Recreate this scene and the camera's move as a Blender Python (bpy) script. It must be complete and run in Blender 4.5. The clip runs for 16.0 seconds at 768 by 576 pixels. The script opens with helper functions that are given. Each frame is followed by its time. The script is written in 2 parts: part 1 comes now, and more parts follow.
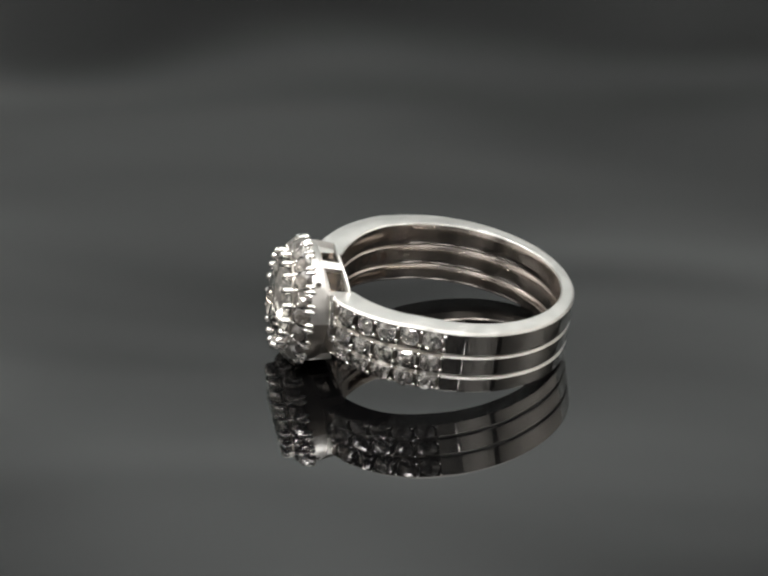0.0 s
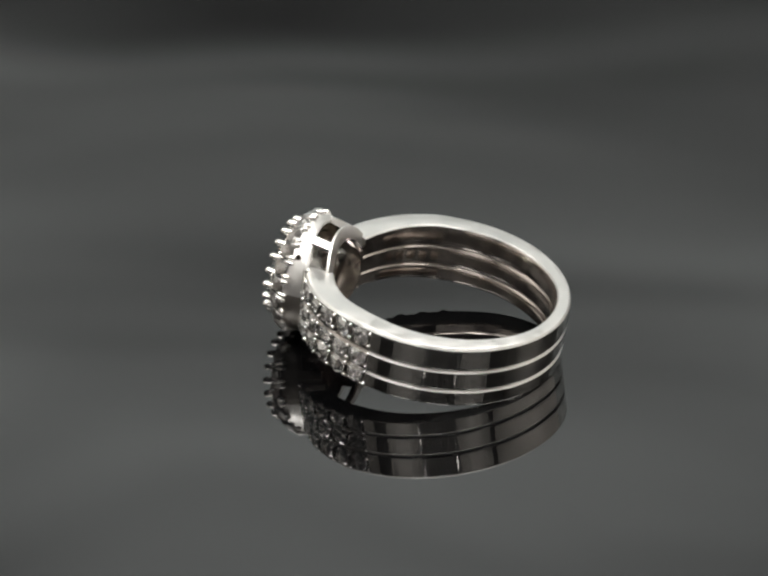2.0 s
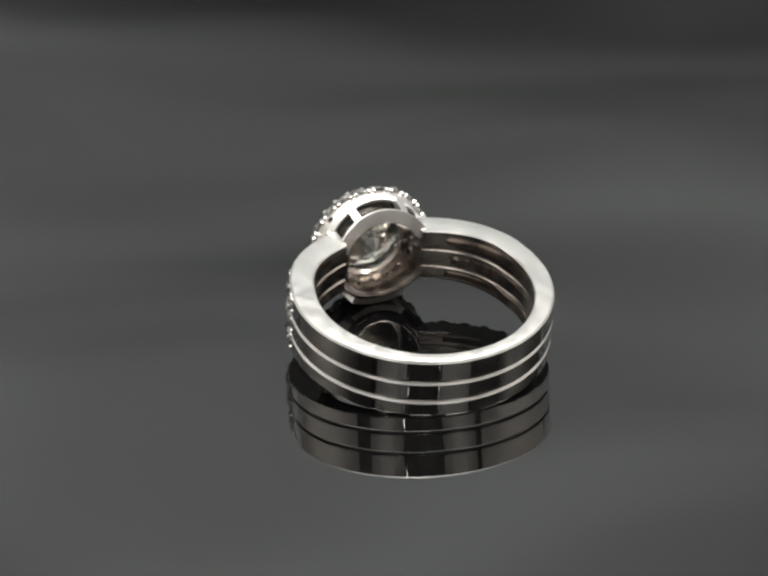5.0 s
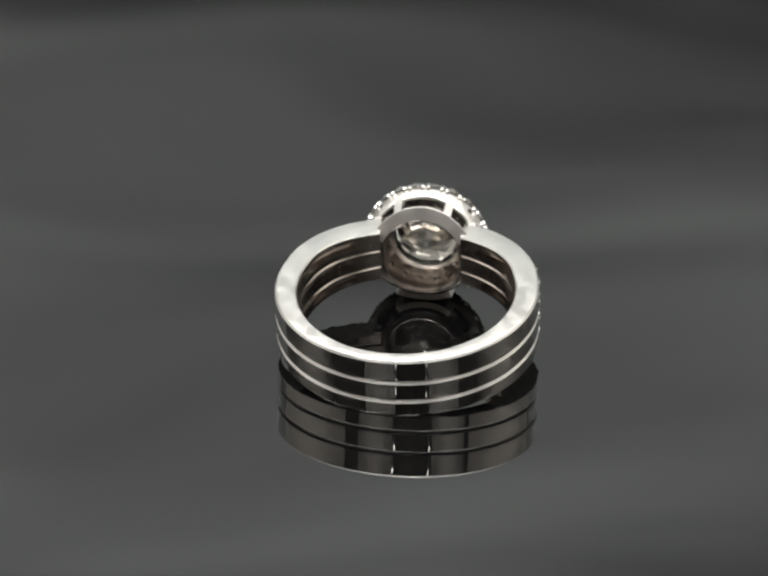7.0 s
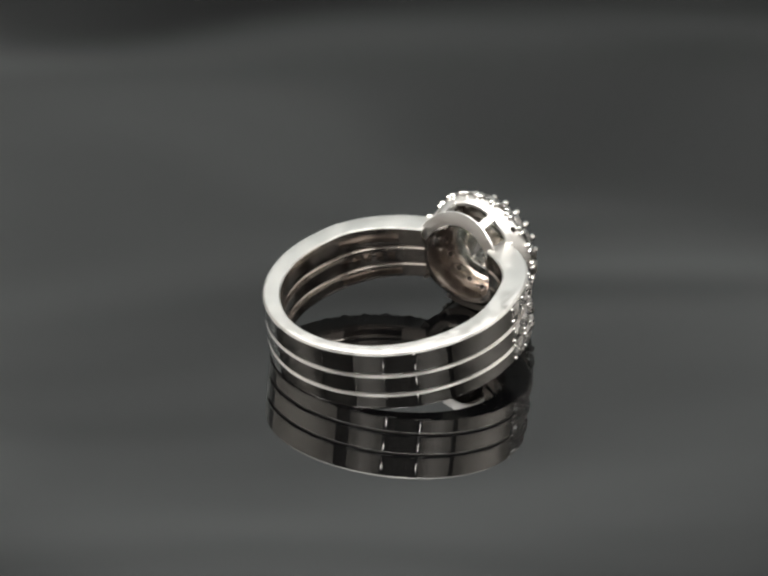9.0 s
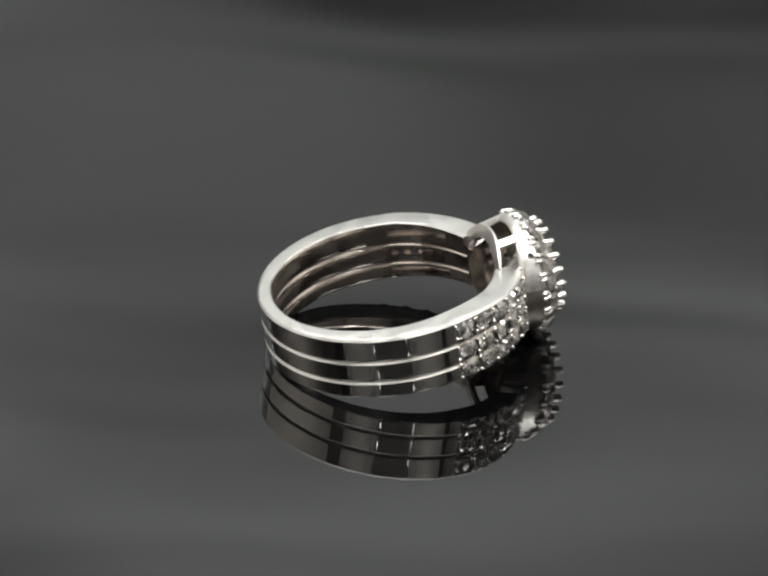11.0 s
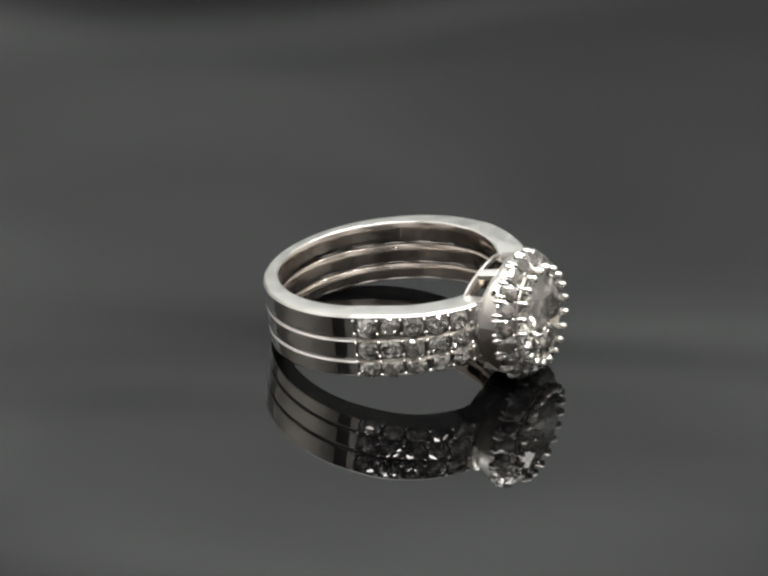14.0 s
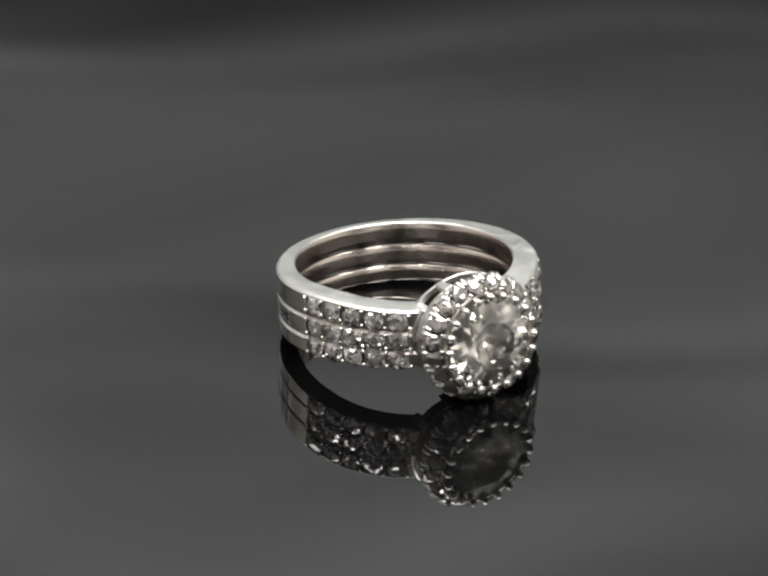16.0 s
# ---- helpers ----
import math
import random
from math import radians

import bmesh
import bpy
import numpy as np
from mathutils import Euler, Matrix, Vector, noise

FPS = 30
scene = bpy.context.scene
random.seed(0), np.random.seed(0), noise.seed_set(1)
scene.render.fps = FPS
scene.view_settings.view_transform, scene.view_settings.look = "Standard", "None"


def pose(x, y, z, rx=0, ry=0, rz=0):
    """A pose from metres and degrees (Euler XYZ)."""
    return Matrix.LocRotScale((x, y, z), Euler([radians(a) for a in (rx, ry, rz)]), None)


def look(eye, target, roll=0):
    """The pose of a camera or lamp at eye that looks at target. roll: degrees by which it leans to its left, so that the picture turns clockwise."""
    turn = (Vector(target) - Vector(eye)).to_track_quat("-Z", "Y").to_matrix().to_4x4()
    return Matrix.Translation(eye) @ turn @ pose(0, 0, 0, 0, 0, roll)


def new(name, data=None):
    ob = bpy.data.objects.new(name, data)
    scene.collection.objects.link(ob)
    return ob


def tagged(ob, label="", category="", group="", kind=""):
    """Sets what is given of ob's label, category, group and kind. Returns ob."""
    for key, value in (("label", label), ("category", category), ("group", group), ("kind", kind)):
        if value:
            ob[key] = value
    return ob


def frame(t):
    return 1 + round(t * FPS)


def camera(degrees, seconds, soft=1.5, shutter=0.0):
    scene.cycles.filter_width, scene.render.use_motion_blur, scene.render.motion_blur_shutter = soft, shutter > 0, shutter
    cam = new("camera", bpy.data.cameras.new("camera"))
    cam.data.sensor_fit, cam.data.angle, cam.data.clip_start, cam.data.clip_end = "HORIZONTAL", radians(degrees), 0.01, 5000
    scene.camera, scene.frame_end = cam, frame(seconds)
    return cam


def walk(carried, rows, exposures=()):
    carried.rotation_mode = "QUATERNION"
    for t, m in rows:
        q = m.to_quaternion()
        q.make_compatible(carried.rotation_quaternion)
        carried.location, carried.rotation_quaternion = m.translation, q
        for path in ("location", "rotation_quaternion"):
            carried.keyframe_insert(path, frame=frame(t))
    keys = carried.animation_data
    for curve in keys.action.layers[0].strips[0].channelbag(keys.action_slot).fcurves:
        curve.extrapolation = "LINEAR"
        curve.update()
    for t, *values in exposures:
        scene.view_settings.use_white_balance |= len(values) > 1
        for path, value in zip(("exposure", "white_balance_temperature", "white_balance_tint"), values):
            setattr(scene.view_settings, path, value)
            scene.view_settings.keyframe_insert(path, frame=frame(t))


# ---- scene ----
FOV = 14.425
cam = camera(FOV, 16.0, soft=2.6)
EYE = (0.0, -0.19876, 0.10619)


def gaze(yaw, pitch):
    """A point one metre off, yaw degrees to the right of +y and pitch degrees down."""
    y, p = radians(yaw), radians(pitch)
    return (EYE[0] + math.sin(y) * math.cos(p), EYE[1] + math.cos(y) * math.cos(p), EYE[2] - math.sin(p))


AIM = look(EYE, gaze(-0.6728, 27.0673), 0.443)
walk(cam, [(0.0, AIM), (16.0, AIM)], exposures=[(0.0, 0.0), (16.0, 0.0)])

# ---- light: unseen area lamps in a made-up room ----
world = bpy.data.worlds.new("room_air")
scene.world = world
world.use_nodes = True
world.node_tree.nodes["Background"].inputs[0].default_value = (0.5, 0.5, 0.5, 1)
world.node_tree.nodes["Background"].inputs[1].default_value = 0.02


def area_lamp(name, m, sx, sy, watts, colour):
    d = bpy.data.lights.new(name, "AREA")
    d.shape, d.size, d.size_y, d.energy, d.color = "RECTANGLE", sx, sy, watts, colour
    ob = new(name, d)
    ob.matrix_world = m
    return ob


WARM = (1.0, 0.985, 0.95)
# unseen lamps without fixtures: one over the table; added, a long one that grades the far wall, three over the camera
# and one on either side to brighten the stones
area_lamp("wall_gradient_light", look((0.0, 2.02, 2.0), (0.0, 2.4, 1.62)), 4.6, 0.10, 43.5, WARM)
area_lamp("overhead_fill_light", pose(0.0, 0.8, 2.28), 3.0, 1.2, 16, WARM)
for lamp_x in (-0.8, 0.0, 0.8):
    area_lamp("overhead_fill_light", pose(lamp_x, -0.5, 2.28), 0.45, 0.8, 36, WARM)
for lamp_x in (-1.7, 1.7):
    area_lamp("overhead_fill_light", pose(lamp_x, 0.2, 2.28), 0.9, 0.9, 34, WARM)


# ---- materials ----
def material(name):
    m = bpy.data.materials.new(name)
    m.use_nodes = True
    n = m.node_tree
    return m, n, n.nodes["Principled BSDF"]


def noise_node(n, scale, detail=3.0, rough=0.5, coords="Object"):
    c = n.nodes.new("ShaderNodeTexCoord")
    t = n.nodes.new("ShaderNodeTexNoise")
    t.inputs["Scale"].default_value = scale
    t.inputs["Detail"].default_value = detail
    t.inputs["Roughness"].default_value = rough
    n.links.new(c.outputs[coords], t.inputs["Vector"])
    return t


def spread(n, source, lo, hi, a=0.3, b=0.7):
    r = n.nodes.new("ShaderNodeMapRange")
    r.inputs["From Min"].default_value, r.inputs["From Max"].default_value = a, b
    r.inputs["To Min"].default_value, r.inputs["To Max"].default_value = lo, hi
    r.interpolation_type = "SMOOTHERSTEP"
    n.links.new(source, r.inputs["Value"])
    return r.outputs["Result"]


def tint(n, source, dark, light, a=0.3, b=0.7):
    r = n.nodes.new("ShaderNodeValToRGB")
    r.color_ramp.elements[0].position, r.color_ramp.elements[1].position = a, b
    r.color_ramp.elements[0].color, r.color_ramp.elements[1].color = (*dark, 1), (*light, 1)
    n.links.new(source, r.inputs["Fac"])
    return r.outputs["Color"]


def bump(n, source, bsdf, height, before=None):
    b = n.nodes.new("ShaderNodeBump")
    b.inputs["Strength"].default_value = 1.0
    b.inputs["Distance"].default_value = height
    n.links.new(source, b.inputs["Height"])
    if before is not None:
        n.links.new(before.outputs["Normal"], b.inputs["Normal"])
    n.links.new(b.outputs["Normal"], bsdf.inputs["Normal"])
    return b


def metal(name, colour, rough_lo, rough_hi, relief=0.0000010):
    m, n, b = material(name)
    b.inputs["Metallic"].default_value = 1.0
    wear = noise_node(n, 900, 4)
    n.links.new(spread(n, wear.outputs["Fac"], rough_lo, rough_hi), b.inputs["Roughness"])
    dark = tuple(0.9 * c for c in colour)
    n.links.new(tint(n, noise_node(n, 300, 2).outputs["Fac"], dark, colour), b.inputs["Base Color"])
    bump(n, noise_node(n, 700, 3).outputs["Fac"], b, relief)
    return m


WHITE_GOLD = metal("white_gold", (0.80, 0.775, 0.74), 0.0, 0.004, 0.00000004)
SATIN_GOLD = metal("satin_white_gold", (0.77, 0.755, 0.73), 0.30, 0.44)
BRIGHT_GOLD = metal("burnished_white_gold", (0.86, 0.845, 0.815), 0.16, 0.26)
# dark copy of the gold: shade between stones and on undersides, as colour
SHADED_GOLD = metal("shaded_gold", (0.36, 0.33, 0.30), 0.3, 0.45)
# browner, darker copy of the gold that holds the shade of inner faces
INNER_SHADE_GOLD = metal("inner_shade_gold", (0.55, 0.495, 0.455), 0.14, 0.26)


def gem_material(name, colour, ior, clear, mirror):
    """mirror: a metallic share, added for facet glints that the clear body lacks."""
    m, n, b = material(name)
    b.inputs["Base Color"].default_value = (*colour, 1)
    b.inputs["Roughness"].default_value = 0.0
    b.inputs["IOR"].default_value = ior
    b.inputs["Transmission Weight"].default_value = clear
    b.inputs["Metallic"].default_value = mirror
    return m


DIAMOND = gem_material("colourless_stone", (0.985, 0.965, 0.94), 2.42, 0.98, 0.16)
CENTRE = gem_material("near_colourless_stone", (0.985, 0.965, 0.90), 2.42, 0.975, 0.05)

# black glossy plate: hardly any body colour, a clear coat with slow waviness and faint wiping haze
PLATE, n, b = material("black_gloss_acrylic")
b.inputs["Base Color"].default_value = (0.0012, 0.0012, 0.0013, 1)
b.inputs["IOR"].default_value = 1.5
n.links.new(spread(n, noise_node(n, 30, 3).outputs["Fac"], 0.006, 0.025), b.inputs["Roughness"])
warp = noise_node(n, 10.58, 1.0)
place = n.nodes.new("ShaderNodeMapping")
place.inputs["Location"].default_value = (1.6263, 1.2492, -0.1236)
n.links.new(warp.inputs["Vector"].links[0].from_socket, place.inputs["Vector"])
n.links.new(place.outputs["Vector"], warp.inputs["Vector"])
bump(n, warp.outputs["Fac"], b, 0.00178)


def paint(name, dark, light, scale, rough=0.6, relief=0.001):
    m, n, b = material(name)
    t = noise_node(n, scale, 4)
    n.links.new(tint(n, t.outputs["Fac"], dark, light), b.inputs["Base Color"])
    b.inputs["Roughness"].default_value = rough
    bump(n, noise_node(n, scale * 30, 2).outputs["Fac"], b, relief)
    return m


# unseen far wall: light and dark painted on for the plate's reflections, cloudy patches wider than they are high
REFLECTED_TONES, n, b = material("reflected_tone_wall")
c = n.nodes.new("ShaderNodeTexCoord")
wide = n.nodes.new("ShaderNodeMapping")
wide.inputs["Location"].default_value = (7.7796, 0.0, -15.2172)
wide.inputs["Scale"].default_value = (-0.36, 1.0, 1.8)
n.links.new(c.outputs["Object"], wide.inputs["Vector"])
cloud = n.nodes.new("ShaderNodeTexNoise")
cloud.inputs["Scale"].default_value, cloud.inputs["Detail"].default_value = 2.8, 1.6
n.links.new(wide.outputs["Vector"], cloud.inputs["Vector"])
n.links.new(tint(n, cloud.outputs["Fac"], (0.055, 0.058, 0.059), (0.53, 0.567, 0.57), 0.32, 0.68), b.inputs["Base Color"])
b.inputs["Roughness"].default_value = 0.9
# unseen walls, light at the sides and dark behind, toned for the ring's reflections
SIDE_WALL = paint("warm_white_wall_paint", (0.58, 0.555, 0.53), (0.70, 0.675, 0.65), 1.2)
REAR_WALL = paint("dark_taupe_wall_paint", (0.04, 0.037, 0.035), (0.06, 0.057, 0.054), 1.2)
CEIL = paint("ceiling_paint", (0.70, 0.70, 0.69), (0.78, 0.78, 0.77), 1.0)
FLOOR = paint("dark_floor_board", (0.05, 0.045, 0.04), (0.09, 0.08, 0.07), 3.0)
DESK = paint("black_desk_laminate", (0.012, 0.012, 0.012), (0.02, 0.02, 0.02), 8.0, 0.4)

# darkest gold, with the shade inside the drilled holes put into its colour
HOLE_SHADE = metal("hole_shade_gold", (0.22, 0.20, 0.18), 0.5, 0.7)
BLACK_METAL = paint("black_powder_coat", (0.015, 0.015, 0.015), (0.025, 0.025, 0.025), 6.0, 0.5, 0.0002)

# lamp diffuser, brightest along its middle
DIFFUSER, n, b = material("lamp_diffuser")
split = n.nodes.new("ShaderNodeSeparateXYZ")
n.links.new(n.nodes.new("ShaderNodeTexCoord").outputs["Object"], split.inputs["Vector"])
side = n.nodes.new("ShaderNodeMath")
side.operation = "ABSOLUTE"
n.links.new(split.outputs["X"], side.inputs[0])
b.inputs["Base Color"].default_value = (0.3, 0.29, 0.28, 1)
b.inputs["Emission Color"].default_value = (1, 0.95, 0.91, 1)
n.links.new(spread(n, side.outputs["Value"], 0.36, 0.0, 0.0, 0.28), b.inputs["Emission Strength"])

GLOW, n, b = material("led_diode")
b.inputs["Emission Color"].default_value = (1, 0.98, 0.95, 1)
b.inputs["Emission Strength"].default_value = 25.0

# ---- building helpers ----
MM = 0.001


def part(name, bm, mat, parent=None, label="", smooth=None):
    """One mesh object out of a bmesh, under a thing or a part."""
    me = bpy.data.meshes.new(name)
    if smooth is not None:
        for f in bm.faces:
            f.smooth = True
        for e in bm.edges:
            e.smooth = len(e.link_faces) == 2 and e.calc_face_angle(0) < radians(smooth)
    bm.to_mesh(me)
    bm.free()
    me.materials.append(mat)
    ob = new(name, me)
    ob.parent = parent
    if label:
        tagged(ob, label)
    return ob


def share(name, me, m, parent):
    """Another object on a mesh that exists, at the pose m under parent."""
    ob = new(name, me)
    ob.parent = parent
    ob.matrix_basis = m
    return ob


def box(bm, lo, hi, bevel=0.0):
    c = [(a + b) / 2 for a, b in zip(lo, hi)]
    s = [b - a for a, b in zip(lo, hi)]
    g = bmesh.ops.create_cube(bm, size=1, matrix=Matrix.Translation(c) @ Matrix.Diagonal((*s, 1)))
    if bevel:
        edges = list({e for v in g["verts"] for e in v.link_edges})
        bmesh.ops.bevel(bm, geom=edges, offset=bevel, segments=2, affect="EDGES", clamp_overlap=True)
    return bm


def slab(name, lo, hi, mat, kind="structure", label=""):
    ob = part(name, box(bmesh.new(), lo, hi), mat)
    return tagged(ob, label, kind=kind)


def revolve(bm, profile, steps=96, m=Matrix.Identity(4), a0=0.0, a1=360.0, inner=()):
    """Turns a closed profile of (x, r) about the x axis; the sides listed in inner take the second material."""
    full = abs(a1 - a0) >= 359.9
    rings = []
    for k in range(steps if full else steps + 1):
        a = radians(a0 + (a1 - a0) * k / steps)
        rings.append([bm.verts.new(m @ Vector((x, r * math.sin(a), r * math.cos(a)))) for x, r in profile])
    n = len(profile)
    for k in range(len(rings) if full else len(rings) - 1):
        p, q = rings[k], rings[(k + 1) % len(rings)]
        for j in range(n):
            bm.faces.new((p[j], p[(j + 1) % n], q[(j + 1) % n], q[j])).material_index = int(j in inner)
    if not full:
        bm.faces.new(list(reversed(rings[0])))
        bm.faces.new(rings[-1])
    bmesh.ops.recalc_face_normals(bm, faces=bm.faces)
    return bm


# ---- an unseen, made-up room that closes the place round the table ----
FRONT, BACK, SIDE, LOW, HIGH = -1.95, 2.4, 2.6, -0.76, 2.3
slab("floor", (-SIDE - 0.1, FRONT - 0.1, LOW - 0.1), (SIDE + 0.1, BACK + 0.1, LOW), FLOOR)
slab("ceiling", (-SIDE - 0.1, FRONT - 0.1, HIGH), (SIDE + 0.1, BACK + 0.1, HIGH + 0.1), CEIL)
# wall_north carries the painted light and dark that the plate mirrors
slab("wall_north", (-SIDE - 0.1, BACK, LOW), (SIDE + 0.1, BACK + 0.1, HIGH), REFLECTED_TONES)
slab("wall_east", (SIDE, FRONT, LOW), (SIDE + 0.1, BACK, HIGH), SIDE_WALL)
slab("wall_west", (-SIDE - 0.1, FRONT, LOW), (-SIDE, BACK, HIGH), SIDE_WALL)
slab("wall_south", (-SIDE - 0.1, FRONT - 0.1, LOW), (SIDE + 0.1, FRONT, HIGH), REAR_WALL)
desk = tagged(new("desk"), "plain black laminate desk under the turntable", "desk")
part("desk_top", box(bmesh.new(), (-0.7, -0.6, -0.045), (0.7, 0.5, -0.010), 0.003), DESK, desk)
for x in (-0.66, 0.61):
    for y in (-0.56, 0.41):
        part("leg", box(bmesh.new(), (x, y, LOW), (x + 0.05, y + 0.05, -0.045), 0.003), DESK, desk)

# ---- rows of bare diodes upright on the wall behind the camera ----
for mid_a in (-11.0, 18.2):
    bm = bmesh.new()
    a = radians(mid_a)
    for k in range(135):
        # each diode a little off its row, some out
        dx = random.uniform(-0.02, 0.02)
        if random.random() < 0.7:
            box(bm, (dx - 0.009, -0.002, 0.016 * k - 0.0012), (dx + 0.009, 0.002, 0.016 * k + 0.0012))
    strip = tagged(new("light_strip"), "upright black light strip dotted with small white diodes", "light strip", group="light strips")
    strip.matrix_world = pose(1.93 * math.tan(a), -1.93, 0.1)
    # black board added to keep the diodes' glow off the wall
    part("glow_stop", box(bmesh.new(), (-0.11, -0.018, -0.03), (0.11, -0.006, 2.17), 0.003), BLACK_METAL, strip)
    tagged(part("diode_row", bm, GLOW, strip, "small white glowing diodes"), kind="stuff")

# ---- two upright softbox lamps beside the camera ----
for mid_a in (-26.8, 34.4):
    a = radians(mid_a)
    lamp = tagged(new("softbox_lamp"), "upright black softbox lamp with glowing white diffuser", "lamp", group="softbox lamps")
    lamp.matrix_world = pose(1.2 * math.sin(a), -1.2 * math.cos(a), LOW, 0, 0, mid_a)
    part("housing", box(bmesh.new(), (-0.31, -0.06, 0.85), (0.31, 0.0, 2.27), 0.01), BLACK_METAL, lamp)
    part("diffuser", box(bmesh.new(), (-0.30, 0.003, 0.86), (0.30, 0.008, 2.26)), DIFFUSER, lamp, "white glowing diffuser")
    part("pole", box(bmesh.new(), (-0.015, -0.045, 0.02), (0.015, -0.015, 0.85), 0.008), BLACK_METAL, lamp)
    part("foot", box(bmesh.new(), (-0.16, -0.19, 0.0), (0.16, 0.13, 0.02), 0.006), BLACK_METAL, lamp)

# ---- turntable plate ----
bm = bmesh.new()
revolve(bm, [(-0.010, 0.0001), (-0.010, 0.159), (-0.009, 0.160), (-0.001, 0.160), (-0.0003, 0.1597), (0.0, 0.159), (0.0, 0.0001)],
        128, Euler((0, radians(-90), 0)).to_matrix().to_4x4())
bmesh.ops.remove_doubles(bm, verts=bm.verts, dist=0.0003)
plate = tagged(part("turntable_plate", bm, PLATE), "round black glossy acrylic turntable plate with mirror-like top", "turntable")

# ---- the ring; its own space: axis z, head towards +x, top rim at z = 0, millimetres ----
ring = tagged(new("ring"), "white gold triple-band ring with pave shoulders and round halo", "ring")
HUB, TALL, ASIDE = -2.95, 1.078, -0.07


def outer(a):
    """Outer radius of the shank at a degrees from the head."""
    return 9.50 + 0.12 * math.sin(radians(abs(a))) ** 2 + 0.24 * max(0.0, min(1.0, (78 - abs(a)) / 26)) + 0.22 * max(0.0, min(1.0, (58 - abs(a)) / 26))


def wall_of(a):
    """Thickness of the shank at a degrees from the head."""
    return 1.02 + 0.84 * max(0.0, min(1.0, (158 - abs(a)) / 125)) ** 0.95 + 0.20 * math.sin(radians(abs(a))) ** 2 + 0.20 * max(0.0, min(1.0, (58 - abs(a)) / 26))


PAVE = 79.0
STOP = 24.0


def bm_side(row):
    """The angle from the head, in degrees, of a cross-section's first corner."""
    return math.degrees(math.atan2(row[0].co.y, row[0].co.x))


DASHES = (41, 47.5, 54, 60.5, 67)


def slotted(s, middle):
    """Whether the inside is opened behind the stones: one long slot, or short ones in the middle band."""
    return any(abs(s - d) < 1.9 for d in DASHES) if middle else 36 < s < 70


def band(z1, z0, middle):
    """One of the three bands, from shoulder to shoulder round the back."""
    bm = bmesh.new()
    b, h = 0.11, z1 - z0
    rows = []
    ends = [d + e for d in DASHES for e in (-2.0, -1.8, 1.8, 2.0)] if middle else [35.9, 36.1, 40, 45, 50, 55, 60, 65, 69.9, 70.1]
    stops = [STOP, 29, 33] + ends + [PAVE - 0.4, PAVE] + [PAVE + 0.3 + (180 - PAVE - 0.3) * k / 60 for k in range(61)]
    angles = stops + [360 - a for a in reversed(stops[:-1])]
    for a in angles:
        s = a if a <= 180 else 360 - a
        ro = outer(s)
        ri = ro - wall_of(s)
        cut = 0.70 if 29 < s <= PAVE else 0.0
        swell = 0.09 * max(0.0, min(1.0, (s - 62) / 60))
        slot = 0.55 if slotted(s, middle) else -swell
        sec = [(ri + b, z1), (ro - 0.29, z1), (ro - 0.12, z1 - 0.06), (ro, z1 - 0.22)]
        sec += [(ro - cut * 0.2, z1 - 0.26), (ro - cut, z1 - 0.34), (ro - cut, z0 + 0.20), (ro - cut * 0.2, z0 + 0.12)]
        sec += [(ro, z0 + 0.08), (ro - 0.02, z0 + 0.03), (ro - 0.06, z0), (ri + b, z0), (ri + 0.02, z0 + b)]
        sec += [(ri - swell, z0 + h * 0.28), (ri + slot, z0 + h * 0.32), (ri + slot, z0 + h * 0.68), (ri - swell, z0 + h * 0.72), (ri + 0.02, z1 - b)]
        row = []
        drop = 0.55 * max(0.0, min(1.0, (66 - s) / 42))
        for r, z in sec:
            z -= drop * (1 + z / 4.76)
            # the two ends lie on the round wall of the cup, the inner edge before it
            cup = math.sqrt(max(0.1, 3.95 ** 2 - (z - HUB) ** 2)) if r > 8.6 else 3.05
            e = math.degrees(math.asin(min(0.6, max(2.4, cup) / r))) if s == STOP else s
            e = radians(e if a <= 180 else 360 - e)
            row.append(bm.verts.new((r * math.cos(e) * MM, r * math.sin(e) * MM, z * MM)))
        rows.append(row)
    n = len(rows[0])
    for p, q in zip(rows, rows[1:]):
        for j in range(n):
            f = bm.faces.new((p[j], q[j], q[(j + 1) % n], p[(j + 1) % n]))
            # gaps between stones and rows take the darker gold as painted shade
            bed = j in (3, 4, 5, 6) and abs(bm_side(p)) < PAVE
            # inner faces get the browner gold, which stands for the shade inside
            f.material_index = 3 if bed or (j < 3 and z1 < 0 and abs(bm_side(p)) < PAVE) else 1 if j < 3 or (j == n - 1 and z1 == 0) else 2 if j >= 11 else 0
    bm.faces.new(rows[0])
    bm.faces.new(list(reversed(rows[-1])))
    bmesh.ops.recalc_face_normals(bm, faces=bm.faces)
    return bm


LEVELS = [(0.0, -1.82), (-1.87, -3.44), (-3.49, -4.76)]
BANDS = []
for z1, z0 in LEVELS:
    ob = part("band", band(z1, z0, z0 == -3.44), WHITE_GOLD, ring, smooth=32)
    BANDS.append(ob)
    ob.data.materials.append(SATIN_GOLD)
    ob.data.materials.append(INNER_SHADE_GOLD)
    ob.data.materials.append(SHADED_GOLD)


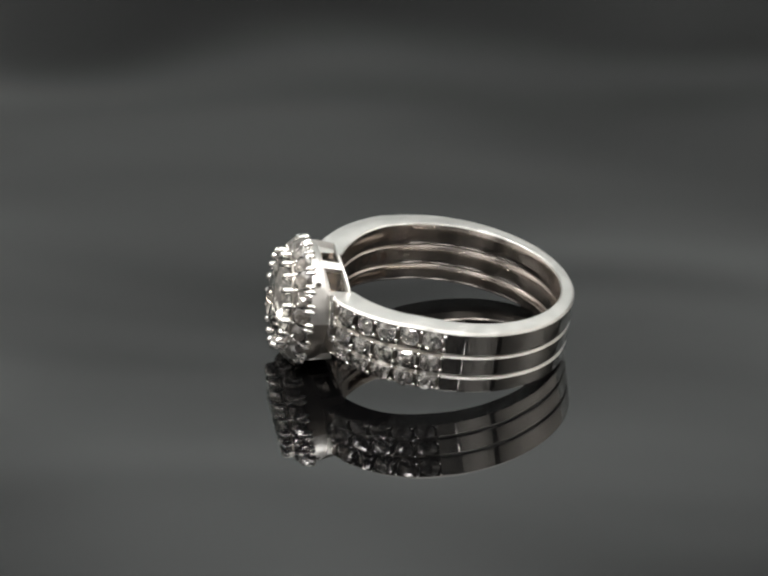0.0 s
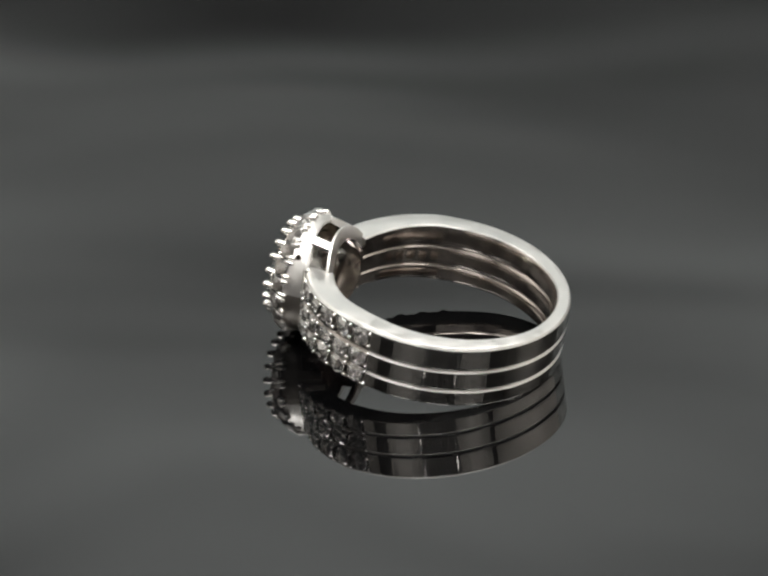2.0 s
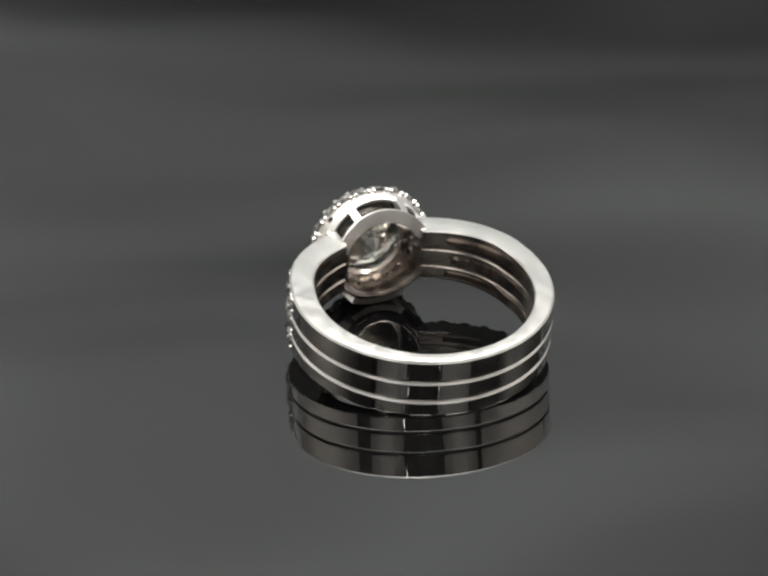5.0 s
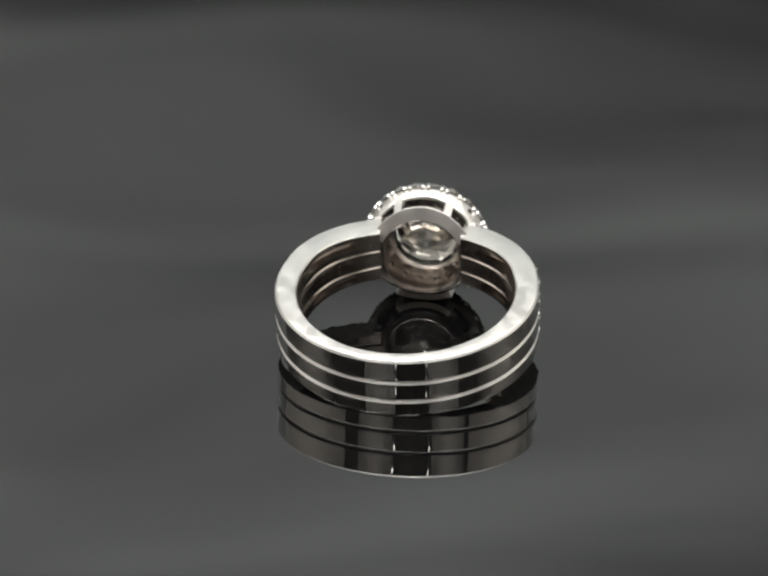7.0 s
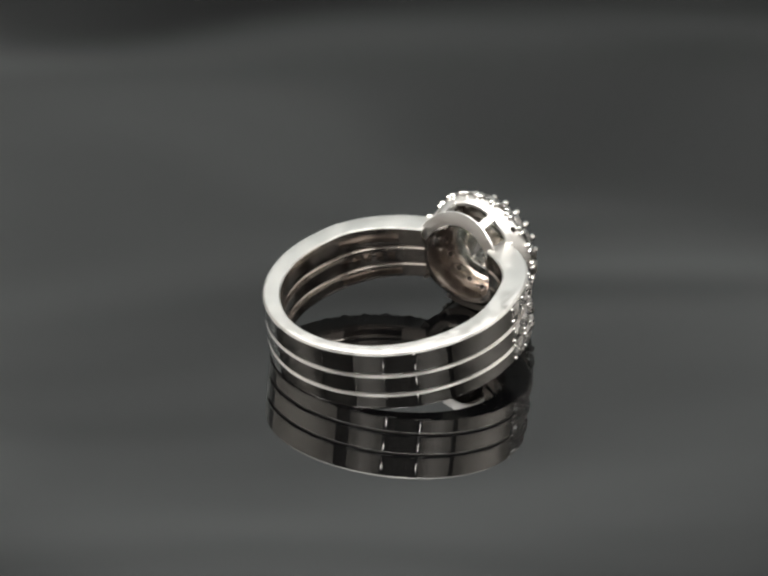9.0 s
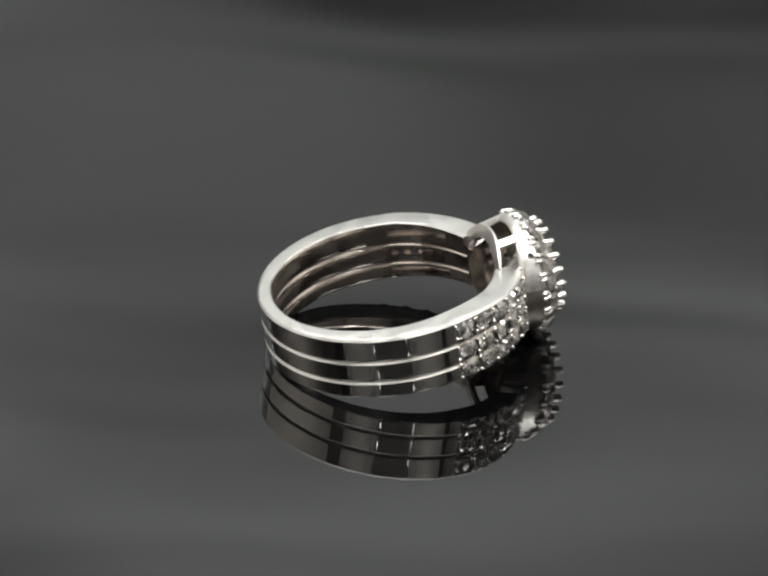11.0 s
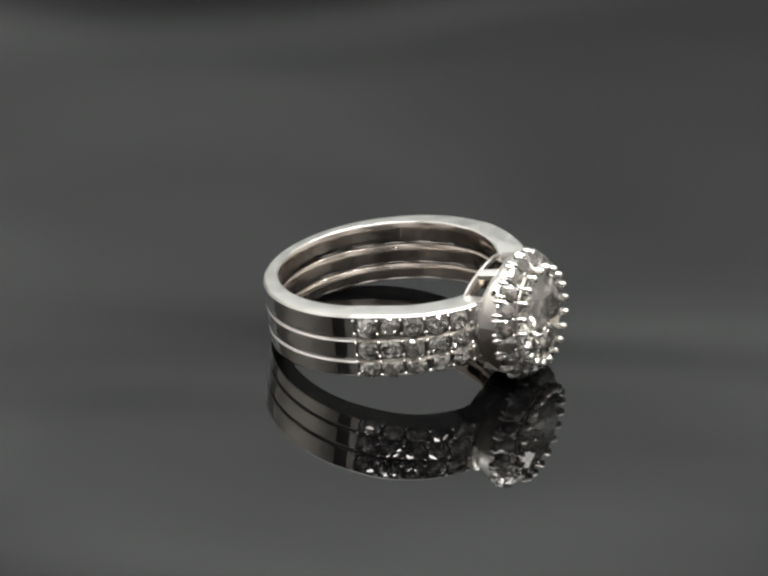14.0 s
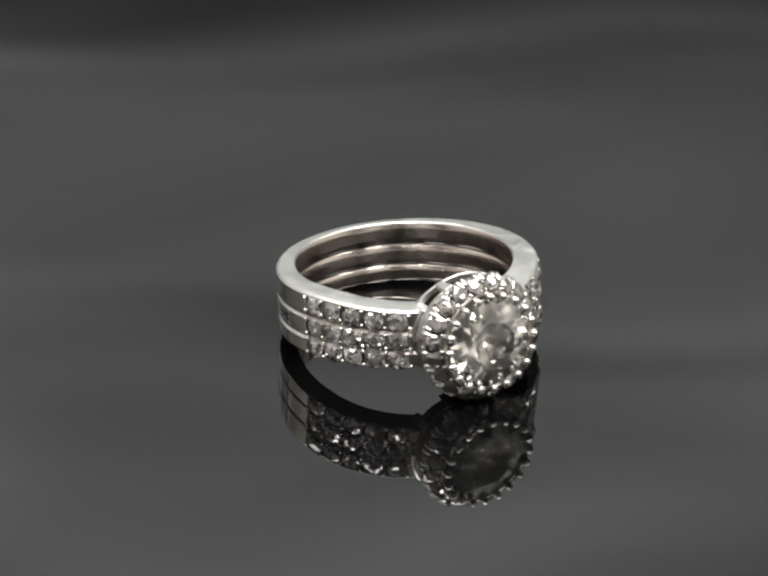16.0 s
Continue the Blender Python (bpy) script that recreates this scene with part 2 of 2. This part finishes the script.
def gem(d, table=0.56, crown=0.16, depth=0.43, n=8, uneven=0.0):
    """A round brilliant of diameter d, girdle in the plane z = 0, with table, crown and pavilion facets, cut up to uneven off true."""
    bm = bmesh.new()
    r = d / 2

    def circle(rad, z, k, off=0.0):
        return [bm.verts.new((rad * math.cos(2 * math.pi * (i + off) / k), rad * math.sin(2 * math.pi * (i + off) / k), z)) for i in range(k)]

    top = circle(r * table, crown * d, n)
    mid = circle(r * 0.80, crown * d * 0.55, n, 0.5)
    g1 = circle(r, 0.012 * d, 2 * n)
    g0 = circle(r, -0.012 * d, 2 * n)
    low = circle(r * 0.30, -depth * d * 0.74, n, 0.5)
    tip = bm.verts.new((0, 0, -depth * d))
    bm.faces.new(top)
    for i in range(n):
        j = (i + 1) % n
        bm.faces.new((top[i], mid[i], top[j]))
        a, b_, c = g1[2 * i], g1[(2 * i + 1) % (2 * n)], g1[(2 * i + 2) % (2 * n)]
        bm.faces.new((top[i], mid[i - 1], a, mid[i]))
        bm.faces.new((mid[i], a, b_))
        bm.faces.new((mid[i], b_, c))
        e, f, g = g0[2 * i], g0[(2 * i + 1) % (2 * n)], g0[(2 * i + 2) % (2 * n)]
        bm.faces.new((a, e, f, b_))
        bm.faces.new((b_, f, g, c))
        bm.faces.new((e, low[i], f))
        bm.faces.new((f, low[i], g))
        bm.faces.new((e, low[i - 1], tip, low[i]))
    if uneven:
        for v in bm.verts:
            v.co += Vector([random.uniform(-uneven, uneven) * d for k in range(3)])
        bmesh.ops.triangulate(bm, faces=[f for f in bm.faces if len(f.verts) > 3])
    bmesh.ops.recalc_face_normals(bm, faces=bm.faces)
    return bm


def mesh_of(name, bm, mat, smooth=False):
    me = bpy.data.meshes.new(name)
    for f in bm.faces:
        f.smooth = smooth
    bm.to_mesh(me)
    bm.free()
    me.materials.append(mat)
    return me


def facing(place, out, spin=0.0, loose=0.0):
    """A pose at place, in millimetres, whose z axis points along out, up to loose off true."""
    off = Vector([random.uniform(-loose, loose) for k in range(3)])
    q = (Vector(out).normalized() + off).to_track_quat("Z", "Y").to_matrix().to_4x4()
    return Matrix.Translation(Vector(place) * MM) @ q @ pose(0, 0, 0, 0, 0, spin)


PAVE_GEMS = [mesh_of("pave_stone", gem(1.50 * MM, 0.48, 0.17, uneven=0.035), DIAMOND) for k in range(6)]
HALO_GEMS = [mesh_of("halo_stone", gem(1.50 * MM, 0.48, 0.17, 0.25, uneven=0.035), DIAMOND) for k in range(6)]


def bead_mesh(name, r, tall, long=1.0):
    bm = bmesh.new()
    bmesh.ops.create_icosphere(bm, subdivisions=2, radius=r * MM)
    for v in bm.verts:
        v.co.y *= long
        if v.co.z < -0.01 * r * MM:
            v.co.z -= tall * MM
    return mesh_of(name, bm, BRIGHT_GOLD, True)


BEAD = bead_mesh("bead", 0.15, 0.3)
PRONG = bead_mesh("prong", 0.21, 0.25, 2.4)
CLAW = bead_mesh("claw", 0.28, 0.95, 1.2)

# stones in the shoulders: five in the outer rows, six in the middle one
for side in (1, -1):
    for row, (z1, z0) in enumerate(LEVELS):
        zc = (z1 + z0) / 2 - (0.06 if row == 0 else 0.0)
        count = 6 if row == 1 else 5
        first, pitch = 74.0, 10.1
        for k in range(count):
            a = radians(side * (first - pitch * k))
            ro = outer(first - pitch * k) - 0.08
            low = 0.55 * max(0.0, min(1.0, (66 - first + pitch * k) / 42)) * (1 + zc / 4.76)
            d = (math.cos(a), math.sin(a), 0)
            share("pave_stone", random.choice(PAVE_GEMS), facing((ro * d[0], ro * d[1], zc - low), d, random.uniform(0, 45), 0.13), BANDS[row])
        for k in range(count + 1):
            s = first - pitch * (k - 0.5)
            a = radians(side * s)
            d = (math.cos(a), math.sin(a), 0)
            ro = outer(s) + 0.01
            low = 0.55 * max(0.0, min(1.0, (66 - s) / 42)) * (1 + zc / 4.76)
            for dz in (0.50, -0.50):
                share("bead", BEAD, facing((ro * d[0], ro * d[1], zc - low + dz), d), BANDS[row])

# head: gallery ring, posts, halo and centre stone; its axis is x at height HUB; TALL widens the halo
HEAD = Matrix.Translation((0, ASIDE * MM, HUB * MM)) @ Matrix.Diagonal((MM, TALL * MM, TALL * MM, 1))
CUP = Matrix.Translation((0, ASIDE * MM, HUB * MM)) @ Matrix.Scale(MM, 4)


def saddle(bm):
    """Bends the back of the head round the ring's axis: what lies at x comes to lie at the radius x."""
    for v in bm.verts:
        x, y = v.co.x / MM, v.co.y / MM
        w = max(0.0, min(1.0, (10.4 - x) / 0.7))
        v.co.x += w * (math.sqrt(x * x - y * y) - x) * MM
    return bm


GALLERY = [(7.99, 3.28), (8.06, 3.10), (8.44, 3.14), (8.50, 3.80), (8.52, 4.14), (8.46, 4.21), (8.34, 4.19), (8.06, 3.50)]
bm = revolve(bmesh.new(), GALLERY, 96, CUP, inner=(0, 1, 2))
# slimmer where it runs inside the shoulders and below
for v in bm.verts:
    y, z = v.co.y - ASIDE * MM, v.co.z - HUB * MM
    r = math.hypot(y, z)
    fit = min(1.0, 3.50 * MM / r)
    mix = max(0.0, min(1.0, (0.56 - z / r) / 0.1))
    v.co.y, v.co.z = y * (1 + mix * (fit - 1)) + ASIDE * MM, z * (1 + mix * (fit - 1)) + HUB * MM
gallery = part("gallery", saddle(bm), SATIN_GOLD, ring, smooth=35)
gallery.data.materials.append(INNER_SHADE_GOLD)
# inner gold where it runs inside the shoulders, its shade put into the colour
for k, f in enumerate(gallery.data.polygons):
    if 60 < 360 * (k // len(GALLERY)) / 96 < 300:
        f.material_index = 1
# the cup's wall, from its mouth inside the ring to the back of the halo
part("cup", saddle(revolve(bmesh.new(), [(7.90, 2.90), (7.86, 2.98), (7.90, 3.08), (9.30, 3.60), (9.90, 4.02), (9.90, 3.78), (9.30, 3.42)], 64, CUP, 60, 300)), INNER_SHADE_GOLD, ring, smooth=40)
POST = [(8.35, 3.72), (9.90, 4.00), (9.90, 4.42), (8.35, 4.21)]
for base in (0, 180):
    for mid_a in (26.5, -26.5):
        part("post", saddle(revolve(bmesh.new(), POST, 4, CUP, base + mid_a - 4.2, base + mid_a + 4.2)), SATIN_GOLD, ring, smooth=35)
for base, half in ((90, 33), (-90, 33), (180, 27)):
    post = part("post", saddle(revolve(bmesh.new(), POST, 20, CUP, base - half, base + half, inner=(0,))), SATIN_GOLD, ring, smooth=35)
    post.data.materials.append(INNER_SHADE_GOLD)
    post.data.materials.append(SHADED_GOLD)
    # darker gold on the side towards the plate, as painted shade
    for f in post.data.polygons:
        if f.center.z < (HUB + 1.4) * MM and f.material_index == 0:
            f.material_index = 2
# a raised strap on either side where the shoulders meet the collar
STRAP = [(9.60, 4.28), (9.62, 4.58), (9.72, 4.68), (9.86, 4.66), (9.92, 4.54), (9.90, 4.28)]
for a0 in (58, -88):
    part("strap", saddle(revolve(bmesh.new(), STRAP, 16, CUP, a0, a0 + 30)), BRIGHT_GOLD, ring, smooth=50)
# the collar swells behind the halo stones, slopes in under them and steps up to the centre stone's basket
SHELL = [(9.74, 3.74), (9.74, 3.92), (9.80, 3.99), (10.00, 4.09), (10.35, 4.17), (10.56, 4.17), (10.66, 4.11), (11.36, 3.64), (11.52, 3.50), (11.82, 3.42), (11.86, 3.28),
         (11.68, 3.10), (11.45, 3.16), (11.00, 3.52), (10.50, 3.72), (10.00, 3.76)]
# frame in the dark gold: shade between and behind the stones is painted
halo = part("halo_frame", saddle(revolve(bmesh.new(), SHELL, 96, HEAD, inner=(11, 12, 13, 14, 15))), SHADED_GOLD, ring, smooth=30)
halo.data.materials.append(INNER_SHADE_GOLD)
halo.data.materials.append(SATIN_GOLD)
# light gold on the upper collar only; the underside keeps its painted shade
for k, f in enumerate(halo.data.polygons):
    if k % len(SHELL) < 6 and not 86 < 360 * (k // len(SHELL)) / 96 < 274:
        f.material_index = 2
# seat in the lightest gold, added brightness for the stone above it
part("stone_seat", revolve(bmesh.new(), [(10.45, 2.30), (10.40, 2.60), (10.70, 2.85), (11.70, 3.14), (11.70, 3.04), (10.85, 2.55)], 64, HEAD), BRIGHT_GOLD, ring, smooth=30)
bm = bmesh.new()
revolve(bm, [(-0.10, 0.20), (0.10, 0.20), (0.12, 0.26), (0.06, 0.32), (-0.10, 0.30)], 16, Matrix.Scale(MM, 4) @ Euler((0, radians(-90), 0)).to_matrix().to_4x4())
HOLE = mesh_of("azure_hole", bm, INNER_SHADE_GOLD, True)


HALO = 20


def on_head(x, r, a):
    """The place at x and r from the head's axis, a radians from the top."""
    return (x, ASIDE + TALL * r * math.sin(a), HUB + TALL * r * math.cos(a))


def azure(a):
    return facing(on_head(10.75, 3.625, a), (-0.45, -0.89 * math.sin(a), -0.89 * math.cos(a)))


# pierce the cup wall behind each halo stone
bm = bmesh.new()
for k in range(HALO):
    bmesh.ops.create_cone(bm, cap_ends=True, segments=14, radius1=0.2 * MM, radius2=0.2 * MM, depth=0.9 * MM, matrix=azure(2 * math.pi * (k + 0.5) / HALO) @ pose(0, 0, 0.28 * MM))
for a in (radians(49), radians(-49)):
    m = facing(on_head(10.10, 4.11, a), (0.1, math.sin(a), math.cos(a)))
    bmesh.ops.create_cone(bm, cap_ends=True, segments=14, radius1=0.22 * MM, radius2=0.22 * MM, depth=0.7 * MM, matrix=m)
# hole walls and floors take the darkest gold, their shade painted in
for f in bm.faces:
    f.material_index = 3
drill = part("drill", bm, SHADED_GOLD)
halo.data.materials.append(HOLE_SHADE)
for mat in (INNER_SHADE_GOLD, SATIN_GOLD, HOLE_SHADE):
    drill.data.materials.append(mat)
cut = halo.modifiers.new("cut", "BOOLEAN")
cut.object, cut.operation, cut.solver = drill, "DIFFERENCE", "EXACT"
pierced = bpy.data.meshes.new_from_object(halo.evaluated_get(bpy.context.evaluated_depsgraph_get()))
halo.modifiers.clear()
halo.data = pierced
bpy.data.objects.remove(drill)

for k in range(HALO):
    a = 2 * math.pi * (k + 0.5) / HALO
    s, c = math.sin(a), math.cos(a)
    share("halo_stone", random.choice(HALO_GEMS), facing(on_head(11.16, 3.91, a), (0.64, 0.77 * s, 0.77 * c), random.uniform(0, 45), 0.13), halo)
    share("azure_hole", HOLE, azure(a), halo)
    a = 2 * math.pi * k / HALO
    share("bead", BEAD, facing(on_head(11.58, 3.55, a), (0.75, 0.66 * math.sin(a), 0.66 * math.cos(a))), halo)
    for off in (-0.045, 0.045):
        s, c = math.sin(a + off), math.cos(a + off)
        lean = Matrix(((0, 0.89, 0.45), (-c, -0.45 * s, 0.89 * s), (s, -0.45 * c, 0.89 * c))).to_4x4()
        share("prong", PRONG, Matrix.Translation(Vector(on_head(10.72, 4.20, a + off)) * MM) @ lean, halo)
for k in range(HALO):
    a = 2 * math.pi * k / HALO
    s, c = math.sin(a), math.cos(a)
    lean = Matrix(((0, -0.12, 0.993), (c, 0.993 * s, -0.12 * s), (-s, 0.993 * c, -0.12 * c))).to_4x4()
    share("claw", CLAW, Matrix.Translation(Vector(on_head(12.30, 3.21, a)) * MM) @ lean, halo)
centre = part("centre_stone", gem(6.7 * MM, 0.52, 0.13, 0.43, uneven=0.011), CENTRE, ring, "large round near-colourless centre stone")
centre.matrix_basis = facing((11.86, ASIDE, HUB), (1, 0, 0), 20.0)


# ---- what moves: plate and ring turn together about the plate's axis ----
REST = Matrix.Translation((0.002264, 0.000030, 0.006035)) @ pose(0, 0, 0, 0, 0, 190.687) @ pose(0, 0, 0, 0, -7.895, 0) @ pose(0, 0, 0, -0.838, 0, 0)


def turned(t):
    u = t / 16
    return pose(0, 0, 0, 0, 0, -16.0469 * t + 0.16744 * t * t - 52.878 * u ** 3 + 16.591 * u ** 4)


def motions():
    times = [0.5 * k for k in range(33)]
    walk(plate, [(t, turned(t)) for t in times])
    walk(ring, [(t, turned(t) @ REST) for t in times])


motions()
